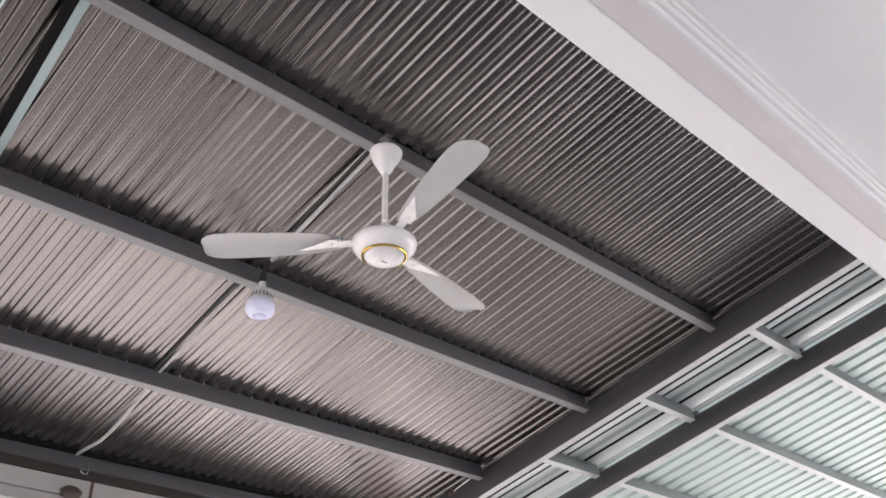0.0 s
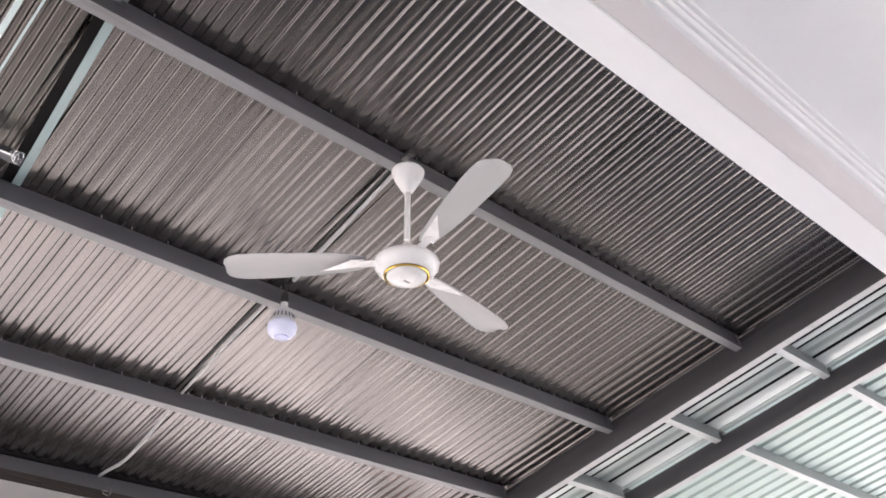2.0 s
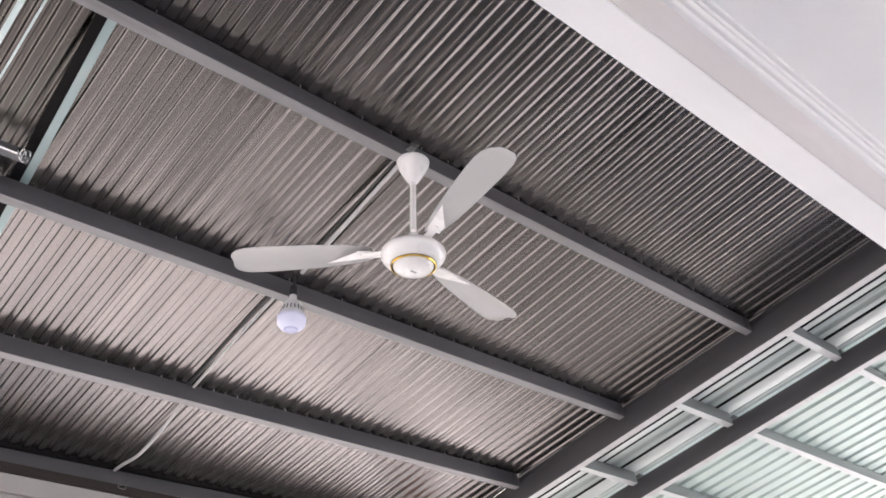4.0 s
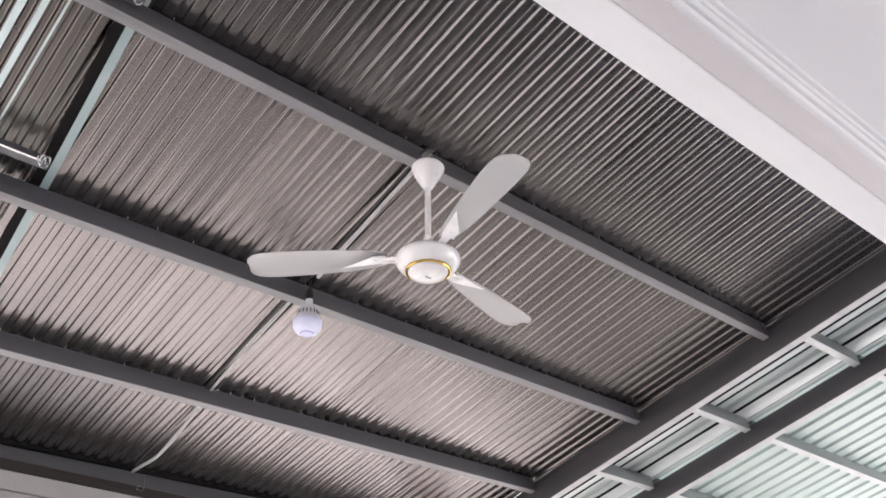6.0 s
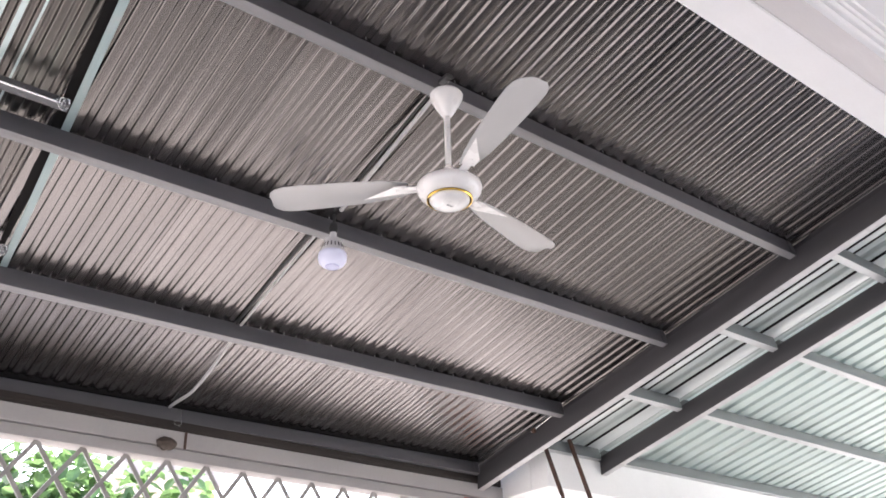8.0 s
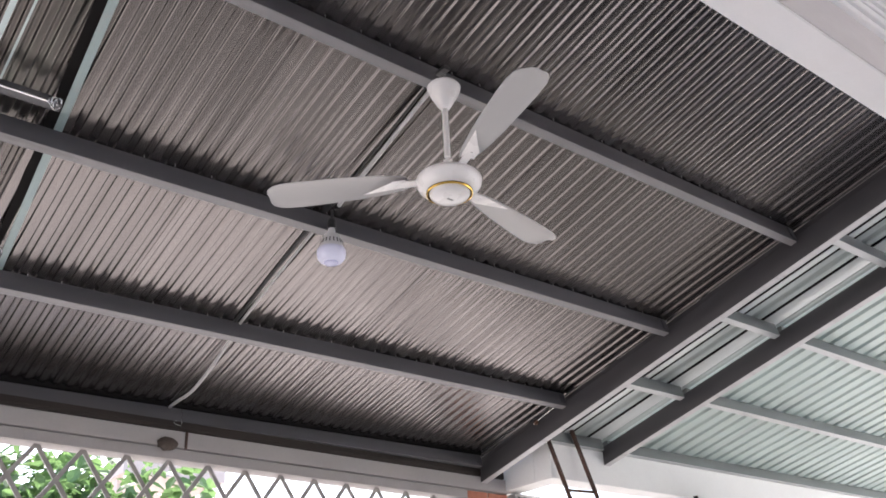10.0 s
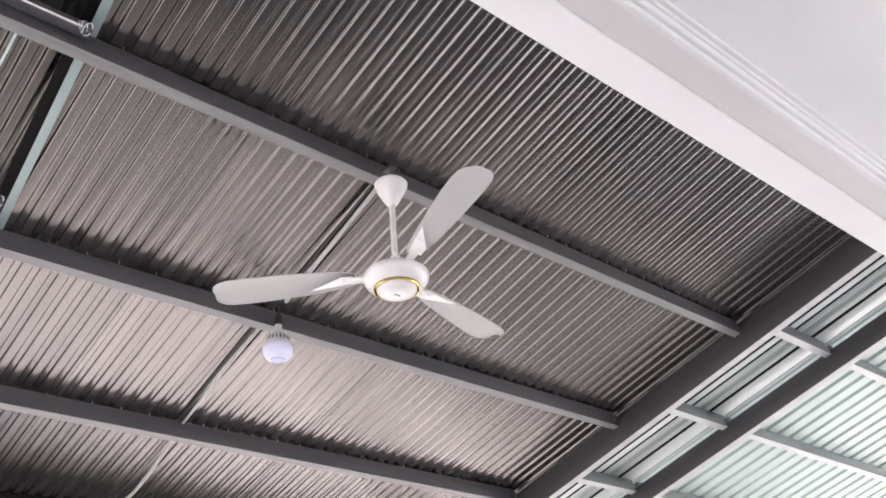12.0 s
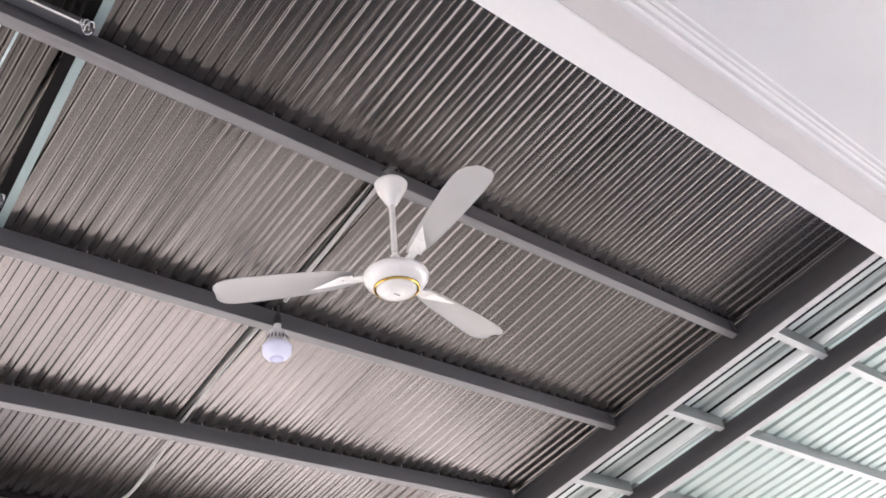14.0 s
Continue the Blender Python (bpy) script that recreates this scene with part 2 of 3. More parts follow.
def lathe(profile, segments=40, bm=None):
    """Turn (r, z) pairs about the z axis."""
    bm = bm or bmesh.new()
    rings = []
    for r, z in profile:
        if r < 1e-5:
            rings.append([bm.verts.new((0, 0, z))])
        else:
            rings.append([bm.verts.new((r * math.cos(2 * math.pi * i / segments), r * math.sin(2 * math.pi * i / segments), z)) for i in range(segments)])
    for a, b in zip(rings, rings[1:]):
        for i in range(segments):
            j = (i + 1) % segments
            if len(a) == 1 and len(b) > 1:
                bm.faces.new((a[0], b[i], b[j]))
            elif len(b) == 1 and len(a) > 1:
                bm.faces.new((a[i], b[0], a[j]))
            elif len(a) > 1:
                bm.faces.new((a[i], b[i], b[j], a[j]))
    return bm


def tube(points, radius, sides=8, bm=None):
    """A round bar through points, closed at both ends."""
    bm = bm or bmesh.new()
    pts = [Vector(p) for p in points]
    rings = []
    for i, p in enumerate(pts):
        d = (pts[min(i + 1, len(pts) - 1)] - pts[max(i - 1, 0)]).normalized()
        a = d.cross(Vector((0.13, 0.31, 0.94))).normalized()
        b = d.cross(a)
        r = radius[i] if isinstance(radius, (list, tuple)) else radius
        rings.append([bm.verts.new(p + r * (math.cos(2 * math.pi * k / sides) * a + math.sin(2 * math.pi * k / sides) * b)) for k in range(sides)])
    for r0, r1 in zip(rings, rings[1:]):
        for k in range(sides):
            bm.faces.new((r0[k], r0[(k + 1) % sides], r1[(k + 1) % sides], r1[k]))
    bm.faces.new(rings[0])
    bm.faces.new(list(reversed(rings[-1])))
    return bm


def ribbed(u0, u1, v0, v1, pitch, low, side, depth, phase=0.0, thick=0.0012, lift=0.0, sag=0.0):
    """A ribbed sheet: narrow ridges that hang down `depth` from wide flats; the ridges' undersides lie at w = 0."""
    prof = []
    k = math.floor((u0 - phase) / pitch) - 1
    while phase + k * pitch < u1 + pitch:
        c = phase + k * pitch
        for du, w in ((-low / 2 - side, depth), (-low / 2, 0.0), (low / 2, 0.0), (low / 2 + side, depth),
                      (pitch / 2 - 0.006, depth), (pitch / 2, depth - 0.002), (pitch / 2 + 0.006, depth)):
            prof.append((c + du, w))
        k += 1
    prof = [(u, w) for u, w in sorted(prof) if u0 <= u <= u1]
    bm = bmesh.new()
    steps = 10
    rows = []
    for s in range(steps + 1):
        v = v0 + (v1 - v0) * s / steps
        wob = sag * math.sin(math.pi * v)
        lower = [bm.verts.new((u, v, w + lift + wob)) for u, w in prof]
        upper = [bm.verts.new((u, v, w + lift + wob + thick)) for u, w in prof]
        rows.append((lower, upper))
    for (l0, p0), (l1, p1) in zip(rows, rows[1:]):
        for i in range(len(prof) - 1):
            bm.faces.new((l0[i], l0[i + 1], l1[i + 1], l1[i]))
            bm.faces.new((p0[i], p1[i], p1[i + 1], p0[i + 1]))
        bm.faces.new((l0[0], l1[0], p1[0], p0[0]))
        bm.faces.new((l0[-1], p0[-1], p1[-1], l1[-1]))
    for lower, upper in (rows[0], rows[-1]):
        for i in range(len(prof) - 1):
            bm.faces.new((lower[i], upper[i], upper[i + 1], lower[i + 1]))
    return bm


def corrugated(u0, u1, v0, v1, pitch, depth, phase=0.0, thick=0.001, lift=0.0, sag=0.0, per=12, seed=0):
    """A sheet of wide pans and narrow grooves; the pans' undersides lie at w = 0, and the sheet wanders a little."""
    half, run = 0.235 * pitch, 0.12 * pitch
    us = []
    for k in range(math.floor((u0 - phase) / pitch) - 1, math.ceil((u1 - phase) / pitch) + 2):
        for d in (-half, -0.7 * half, -0.35 * half, 0.0, 0.35 * half, 0.7 * half, half, pitch / 2):
            us.append(phase + k * pitch + d)
        for f in (0.14, 0.3, 0.5, 0.7, 0.86, 1.0):
            us += [phase + k * pitch + half + f * run, phase + (k + 1) * pitch - half - f * run]
    us.sort()
    us = [u0] + [u for u in us if u0 + 0.0004 < u < u1 - 0.0004] + [u1]
    n = len(us) - 1

    def height(u):
        d = abs((u - phase + pitch / 2) % pitch - pitch / 2)
        if d <= half:
            return 0.12 * (d / half) ** 2
        if d >= half + run:
            return 1.0 - 0.04 * ((pitch / 2 - d) / (pitch / 2 - half - run)) ** 2
        f = (d - half) / run
        return 0.12 + 0.84 * (0.2 * f + 0.8 * f * f * (3 - 2 * f))

    steps = 26
    verts, faces = [], []
    for s in range(steps + 1):
        v = v0 + (v1 - v0) * s / steps
        for u in us:
            wave = height(u)
            dent = 0.0011 * noise.noise(Vector((u * 3.1 + seed, v * 2.3, seed))) + sag * math.sin(math.pi * v)
            verts.append((u, v, lift + depth * wave + dent))
    m = n + 1
    count = len(verts)
    verts += [(u, v, w + thick) for u, v, w in verts]
    for s in range(steps):
        for i in range(n):
            a, b, c, d = s * m + i, s * m + i + 1, (s + 1) * m + i + 1, (s + 1) * m + i
            faces.append((a, d, c, b))
            faces.append((a + count, b + count, c + count, d + count))
    for s in range(steps):
        for i in (0, n):
            a, d = s * m + i, (s + 1) * m + i
            faces.append((a, d, d + count, a + count))
    for s in (0, steps):
        for i in range(n):
            a, b = s * m + i, s * m + i + 1
            faces.append((a, b, b + count, a + count))
    bm = bmesh.new()
    vs = [bm.verts.new(p) for p in verts]
    for f in faces:
        bm.faces.new([vs[i] for i in f])
    return bm


def channel(depth, width, wall=0.003, r=0.004):
    """Outline of a closed steel box section: far bottom edge at (0, 0), height along b; corners rounded."""
    x0, x1, y0, y1 = -width, 0.0, 0.0, depth
    out = []
    for cx, cy, a0 in ((x1 - r, y0 + r, -90), (x1 - r, y1 - r, 0), (x0 + r, y1 - r, 90), (x0 + r, y0 + r, 180)):
        for k in range(3):
            a = radians(a0 + 45 * k)
            out.append((cx + r * math.cos(a), cy + r * math.sin(a)))
    return out


# ---------------------------------------------------------------- the large structure
FAR_Y, SIDE_Y, BEAM_Y = 5.25, 4.76, 1.092
solid("ground", box(-60, 80, -60, 90, -0.2, -0.02), GROUND, "pale sunlit concrete ground outside the shed", "ground", kind="structure")
solid("floor", box(-6.0, 8.0, -6.0, 1.0, -0.02, 0.0), FLOOR, "pale beige tiled floor inside the house edge", "floor", kind="structure")
# two unseen dark patches, added to darken the sheets' reflections
solid("dark_patch_far", box(8.6, 40, 5.6, 40, -0.018, -0.006), DARK_GROUND, "unseen dark ground added outside to darken reflections", "soil", kind="structure")
solid("dark_patch_near", box(4.4, 10.6, 1.004, 5.596, -0.019, -0.005), DARK_GROUND, "unseen dark ground added under the side roof to darken reflections", "soil", kind="structure")
# unseen light floor, added as a reflector for the ribs' sides
solid("floor_bounce", box(-6.0, -0.204, 1.004, 5.25, -0.02, -0.004), BOUNCE_FLOOR, "unseen light grey-pink floor added to brighten the sheet ribs", "floor", kind="structure")
solid("floor_shed", box(-0.2, 4.396, 1.004, 5.25, -0.02, -0.004), SLAB, "plain grey-pink concrete floor under the sheet roof", "floor", kind="structure")
# unseen pale ground, added to bounce sun onto ceiling and beam
solid("pavement", box(8.004, 30.0, -20.0, 1.0, -0.019, -0.003), BOUNCE_PALE, "unseen pale ground added to bounce sun onto the ceiling", "pavement", kind="structure")
# unseen wall; its wide opening is added to light the ceiling
west = box(-6.15, -6.0, -6.0, -5.2, 0.0, 3.0)
box(-6.15, -6.0, 0.3, 1.09, 0.0, 3.0, 0, west)
box(-6.15, -6.0, -6.0, 1.09, 3.0, 3.66, 0, west)
solid("wall_west", west, WALLPAINT, "unseen off-white side wall with a wide opening added for light", "wall", kind="structure")
solid("wall_east", box(8.0, 8.15, -6.15, -4.2, 0.0, 3.575), WALLPAINT, "plain off-white plastered end wall", "wall", kind="structure")
solid("wall_south", box(-6.15, 8.0, -6.15, -6.0, 0.0, 3.66), WALLPAINT, "plain off-white plastered house wall", "wall", kind="structure")

# concrete lintel between the house's ceiling and the sheet roof, with its moulding
BZ = 1.75 + EYE
solid("beam", box(-6.0, 11.0, 0.964, BEAM_Y, BZ, BZ + 0.93, 0.006), PLASTER, "smooth white plastered lintel beam along the house edge", "beam", kind="structure")
CZ = BZ + 0.281
solid("ceiling", box(-6.0, 8.2, -6.0, 0.962, CZ, CZ + 0.12), PLASTER, "smooth white painted flat ceiling", "ceiling", kind="structure")
prof = [(0.0, 0.0), (0.0, -0.104), (-0.018, -0.104), (-0.021, -0.101), (-0.021, -0.081), (-0.009, -0.081), (-0.009, -0.074), (-0.030, -0.074), (-0.033, -0.071), (-0.033, -0.047),
        (-0.019, -0.047), (-0.019, -0.040), (-0.034, -0.040), (-0.037, -0.037), (-0.037, -0.020), (-0.022, -0.020), (-0.022, -0.012), (-0.047, -0.012), (-0.050, -0.009), (-0.050, 0.0)]
# thin coat that puts the inner face's shade into colour
solid("shaded_face", box(-6.0, 11.0, 0.9595, 0.9635, BZ + 0.003, CZ - 0.1065), FACE_SHADE, "uneven cream skim coat with the shade of the lintel's inner face", "wall coat", kind="structure")
solid("trim", prism(prof, 17.0), PLASTER, "white stepped plaster cornice where beam meets ceiling", "cornice", place(-6.0, 0.962, CZ - 0.002), kind="structure")

# steel frame ------------------------------------------------------------
PURLIN_V = (-0.985, 0.0, 1.0, 1.976, 2.925)
pm = to_mesh("purlin", prism(channel(0.10, 0.048), 5.898), STEEL, True)
cleat = to_mesh("cleat", box(-0.045, -0.003, -0.0545, -0.049, 0.012, 0.085, 0.001), STEEL)
# thin plates carry the light on the undersides as colour
flange = to_mesh("lit_underside", box(0.0, 5.9, -0.046, -0.002, -0.0016, -0.0001), LIT_PURLIN)
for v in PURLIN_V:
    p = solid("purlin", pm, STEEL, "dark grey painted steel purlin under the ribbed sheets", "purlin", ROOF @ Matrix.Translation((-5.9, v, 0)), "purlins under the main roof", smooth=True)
    part("lit_underside", flange, LIT_PURLIN, p, "grey purlin underside with its light painted in")
    part("cleat", cleat, STEEL, p, "small dark steel cleat", Matrix.Translation((5.9, 0, 0)))
for u, ulab in ((0.0, "dark grey steel rafter carrying the purlin ends"), (0.836, "dark grey steel rafter beside the pale sheets")):
    rm = prism([(a + 0.062, b) for a, b in channel(0.142 if u == 0 else 0.135, 0.062, r=0.006)], 4.9 if u == 0 else 4.36, "y")
    ln = 4.9 if u == 0 else 4.36
    r = solid("rafter", rm, STEEL_SHADE, ulab, "rafter", ROOF @ Matrix.Translation((u, -1.9, -0.107)), "rafters", smooth=True)
    # lighter plate: light on the rafter's underside, as colour
    part("lit_underside", box(0.003, 0.059, 0.0, ln, -0.0016, -0.0001), LIT_RAFTER, r, "grey rafter underside with its light painted in")
    part("end_plate", box(-0.003, 0.065, ln + 0.0005, ln + 0.005, -0.003, 0.138, 0.001), STEEL_SHADE, r)
SIDE_V = (-0.97, -0.122, 0.727, 1.588, 2.43)
lug = to_mesh("cleat", box(-0.069, 0.03, -0.045, -0.005, -0.006, -0.001, 0.001), STEEL)
# same plates for the side steel, light painted on
under_short = to_mesh("lit_underside", box(0.0, 0.836 - 0.134, -0.048, -0.002, -0.0016, -0.0001), LIT_SIDE)
under_long = to_mesh("lit_underside", box(0.0, 6.0, -0.048, -0.002, -0.0016, -0.0001), LIT_SIDE)
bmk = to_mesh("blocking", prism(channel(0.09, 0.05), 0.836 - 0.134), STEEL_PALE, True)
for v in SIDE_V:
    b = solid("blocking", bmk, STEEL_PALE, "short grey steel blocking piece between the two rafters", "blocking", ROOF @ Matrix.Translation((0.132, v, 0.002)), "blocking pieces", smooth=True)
    part("lit_underside", under_short, LIT_SIDE, b, "grey underside with its light painted in")
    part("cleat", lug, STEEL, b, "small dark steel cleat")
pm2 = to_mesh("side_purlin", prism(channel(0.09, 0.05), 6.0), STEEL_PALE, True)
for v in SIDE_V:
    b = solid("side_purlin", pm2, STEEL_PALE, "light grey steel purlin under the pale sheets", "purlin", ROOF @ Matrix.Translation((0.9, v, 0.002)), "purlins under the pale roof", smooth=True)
    part("lit_underside", under_long, LIT_SIDE, b, "grey underside with its light painted in")

# roof sheets ---------------------------------------------------------------
roof = thing("roof", "ribbed bare metal roof sheets over dark steel purlins", "roof", ROOF, kind="structure")
PITCH = 0.0765
cuts = [-3.378 + PITCH * k for k in (-6.25, 3, 11, 21, 32, 46.6)]
for i in range(5):
    part("corrugated_sheet", corrugated(cuts[i] - 0.006, cuts[i + 1] + (0.022 if i in (1, 3) else 0.006), -2.0, 3.12, PITCH, 0.0128, phase=-3.378, lift=0.1015 + 0.0026 * (i % 2 == 0), sag=0.0012, seed=i), SHEET, roof, smooth=True)
side_roof = thing("side_roof", "pale grey-green ribbed metal sheets over a light grey frame", "roof", ROOF, kind="structure")
cuts2 = [0.1 + 0.151 * k for k in (6.02, 12, 18, 24, 30, 36, 45)]
for i in range(6):
    part("corrugated_sheet", ribbed(cuts2[i] - 0.056, cuts2[i + 1] + 0.056, -2.0, 2.62, 0.151, 0.100, 0.010, 0.026, phase=0.1, lift=0.0945 + 0.0022 * (i % 2), sag=0.001), SHEET_PALE, side_roof)


def pan(a, b, dip=0.0, rise=0.0):
    """A deck pan with turned-up edges; the middle may be pressed up by `dip`."""
    under = [(a, 0.046), (a + 0.003, 0.003), (a + 0.008, 0.0)]
    if dip:
        m, q = (a + b) / 2, (b - a) / 2 - 0.012
        under += [(m + q * f, dip * (1 - f * f)) for f in (-1, -0.75, -0.5, -0.25, 0, 0.25, 0.5, 0.75, 1)]
    under += [(b - 0.008, rise), (b - 0.003, rise + 0.003), (b, 0.046)]
    return prism(under + [(u, w + 0.0015) for u, w in reversed(under)], 4.62, "y")


# some pans take a bright tone, the others a darker grey-green
for a, b, dip, rise, mat in ((0.190, 0.300, 0, 0, SHEET_BARE), (0.304, 0.418, 0, 0, SHEET_GREYGREEN), (0.437, 0.499, 0, 0, SHEET_BARE), (0.517, 0.580, 0, 0, SHEET_GREYGREEN), (0.581, 0.627, 0.022, 0, SHEET_GREYGREEN),
                             (0.628, 0.697, 0, 0.004, SHEET_GREYGREEN), (0.721, 0.868, 0, 0, SHEET_BARE), (0.869, 0.942, 0.010, 0, SHEET_GREYGREEN)):
    part("deck_pan", pan(a, b, dip, rise), mat, side_roof, "bare bright metal pan" if mat is SHEET_BARE else "grey-green metal pan", Matrix.Translation((0, -2.0, 0.0945)), smooth=True)
# black strips give the deep gaps between pans their shade
for u in (0.4275, 0.508, 0.709):
    part("groove_shade", box(u - 0.012, u + 0.012, -2.0, 2.62, 0.0975, 0.143), MATT_BLACK, side_roof, "black strip as shade in the gap")
# unseen sheet added over the pans to keep sky light out
part("sky_cover", box(0.19, 1.10, -2.0, 2.62, 0.1445, 0.147), SHEET_BARE, side_roof)
left_roof = thing("left_roof", "dark weathered ribbed metal sheets with sky glints on the ridges", "roof", ROOF, kind="structure")
# the third sheet is unseen, added to shade the ground at the left
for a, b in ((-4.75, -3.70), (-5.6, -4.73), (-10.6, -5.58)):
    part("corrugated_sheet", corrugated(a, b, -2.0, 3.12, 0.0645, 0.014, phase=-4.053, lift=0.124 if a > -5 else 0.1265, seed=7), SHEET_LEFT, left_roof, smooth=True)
# strips stand in for sky glints on the ridges, wider leftwards
strip = to_mesh("ridge_glint", prism([(-0.009, 0.0), (0.009, 0.0), (0.006, 0.004), (-0.006, 0.004)], 5.1, "y"), RIDGE_GLINT)
for k, wide in enumerate((0.5, 1.2, 1.4, 1.5, 1.5, 1.5, 1.5)):
    part("ridge_glint", strip, RIDGE_GLINT, left_roof, "pale teal sky glint along a ridge", Matrix.Translation((-4.053 - 0.0645 * k, -2.0, 0.119)) @ Matrix.Diagonal((wide, 1, 1, 1)))
solid("flashing_strip", prism([(0.0, 0.0), (0.034, 0.004), (0.034, 0.0065), (0.0, 0.0025)], 5.1, "y"), FLASH,
      "pale teal painted metal strip along the sheet edge", "flashing", ROOF @ Matrix.Translation((-3.862, 0, 0.0985)) @ Matrix.Rotation(radians(-3.6), 4, "Z") @ Matrix.Translation((0, -2.0, 0)))
# black strip painted in as the shade of the gap by the flashing
solid("gap_shade", prism([(-0.038, 0.0), (0.03, 0.0), (0.03, 0.003), (-0.038, 0.003)], 5.1, "y"), MATT_BLACK,
      "black strip as the shade of the gap beside the teal flashing", "seal strip", ROOF @ Matrix.Translation((-3.865, 0, 0.1035)) @ Matrix.Rotation(radians(-3.6), 4, "Z") @ Matrix.Translation((0, -2.0, 0)))

# two strips added to block light over the rafter and last purlin
solid("light_block", box(0.0575, 0.0615, -1.9, 2.99, 0.0365, 0.1), STEEL_SHADE, "added dark strip blocking light between rafter and sheets", "filler strip", ROOF)
solid("light_block", box(-5.9, 0.0, 2.858, 2.8755, 0.086, 0.135), MATT_BLACK, "added dark strip blocking light under the sheet ends", "filler strip", ROOF)

# self-drilling screws through the sheets, points showing beside the purlins
sm = to_mesh("screw", lathe([(0, -0.010), (0.0012, -0.008), (0.0022, 0.0), (0.0022, 0.006), (0, 0.006)], 8), SCREW)
rng = random.Random(5)
for v in PURLIN_V[1:4]:
    for k in range(24):
        if rng.random() < 0.7:
            part("screw", sm, SCREW, roof, "", Matrix.Translation((-3.74 + 0.153 * k + rng.uniform(-0.01, 0.01), v - 0.056 + rng.uniform(-0.004, 0.002), 0.098)))

# far wall: weathered tie beam under the last purlin ----------------------------
FZ = EYE
FARM = Matrix.Translation((4.4, FAR_Y, 0)) @ Matrix.Rotation(radians(1.8), 4, "Z") @ Matrix.Translation((-4.4, -FAR_Y, 0))
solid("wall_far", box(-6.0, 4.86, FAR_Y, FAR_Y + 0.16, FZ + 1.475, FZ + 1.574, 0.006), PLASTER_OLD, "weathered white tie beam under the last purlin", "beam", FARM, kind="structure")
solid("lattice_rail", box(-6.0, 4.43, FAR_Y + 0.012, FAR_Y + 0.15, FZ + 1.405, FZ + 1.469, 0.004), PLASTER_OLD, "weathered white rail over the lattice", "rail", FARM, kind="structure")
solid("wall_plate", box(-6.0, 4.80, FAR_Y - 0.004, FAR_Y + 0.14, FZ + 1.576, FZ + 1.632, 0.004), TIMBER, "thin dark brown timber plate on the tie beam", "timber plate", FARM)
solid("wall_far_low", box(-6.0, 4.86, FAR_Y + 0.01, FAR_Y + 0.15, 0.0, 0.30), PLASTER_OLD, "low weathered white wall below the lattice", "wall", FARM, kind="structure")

# side wall: lintel beam with a corner, open below
LB = FZ + 1.49
solid("wall_side", box(4.815, 10.6, SIDE_Y, SIDE_Y + 0.18, LB, FZ + 1.748, 0.005), WALLPAINT, "off-white plastered lintel above the open side", "beam", kind="structure")
solid("wall_return", box(4.815, 4.99, SIDE_Y + 0.182, FAR_Y + 0.3, LB, FZ + 1.745, 0.005), WALLPAINT, "off-white plastered return of the side lintel", "beam", kind="structure")
solid("column", box(10.3, 10.6, SIDE_Y - 0.05, SIDE_Y + 0.2, 0.0, LB), WALLPAINT, "off-white plastered corner column", "column", kind="structure")


# ---------------------------------------------------------------- lattice
lattice = thing("lattice_screen", "grey-white diamond lattice screen under the tie beam", "lattice", FARM @ place(0, FAR_Y + 0.06, 0))
L0, LW, LH = 1.105, 0.2535, 0.360          # a peak, the diamonds' width and height
top, low = FZ + 1.41, 0.32
run = (top - low) / LH * LW
for s, dy in ((1, 0.0), (-1, 0.013)):
    shared = to_mesh("bar", prism([(-0.0125, -0.006), (0.0125, -0.006), (0.0125, 0.006), (-0.0125, 0.006)], math.hypot(run, top - low), "z"), LATTICE)
    for k in range(-22, 32):
        x = L0 + k * LW
        if -4.9 < x < 4.32:
            part("bar", shared, LATTICE, lattice, "", Matrix.Translation((x, dy, top)) @ Matrix.Rotation(math.pi + s * math.atan2(run, top - low), 4, "Y"))
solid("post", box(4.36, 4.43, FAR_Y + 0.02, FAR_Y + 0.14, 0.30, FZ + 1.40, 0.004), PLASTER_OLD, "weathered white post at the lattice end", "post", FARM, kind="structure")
pier = thing("brick_panel", "small terracotta brick panel with grey mortar on a sill under the beam", "brick panel", FARM, kind="structure")
part("mortar", box(4.438, 4.845, FAR_Y + 0.03, FAR_Y + 0.135, FZ + 1.14, FZ + 1.470), MORTAR, pier)
part("sill", box(4.434, 4.849, FAR_Y + 0.02, FAR_Y + 0.145, FZ + 1.09, FZ + 1.138, 0.004), PLASTER_OLD, pier, "weathered white sill")
part("post", box(4.79, 4.845, FAR_Y + 0.04, FAR_Y + 0.125, 0.30, FZ + 1.089, 0.004), PLASTER_OLD, pier, "weathered white post")
brick = to_mesh("brick", box(-0.098, 0.098, -0.06, 0.06, -0.028, 0.028, 0.004), BRICK)
for r in range(5):
    for c in range(2):
        part("brick", brick, BRICK, pier, "", Matrix.Translation((4.538 + c * 0.206, FAR_Y + 0.082, FZ + 1.437 - r * 0.066)))

# ---------------------------------------------------------------- ceiling fan
FS = 0.943                      # size of the fan against a 1.47 m sweep
FX, FY = 2.030 * FS, 2.425 * FS
fan = thing("ceiling_fan", "white three-blade ceiling fan with gold ring hanging from a purlin", "ceiling fan", Matrix.Translation((FX, FY, EYE)) @ Matrix.Diagonal((FS, FS, FS, 1)))
part("hook", tube([(0.0, 0, 2.44), (0.012, 0, 2.455), (0.014, 0, 2.43), (0.004, 0, 2.405), (0, 0, 2.385)], 0.006), GREY, fan, "grey steel hanging hook")
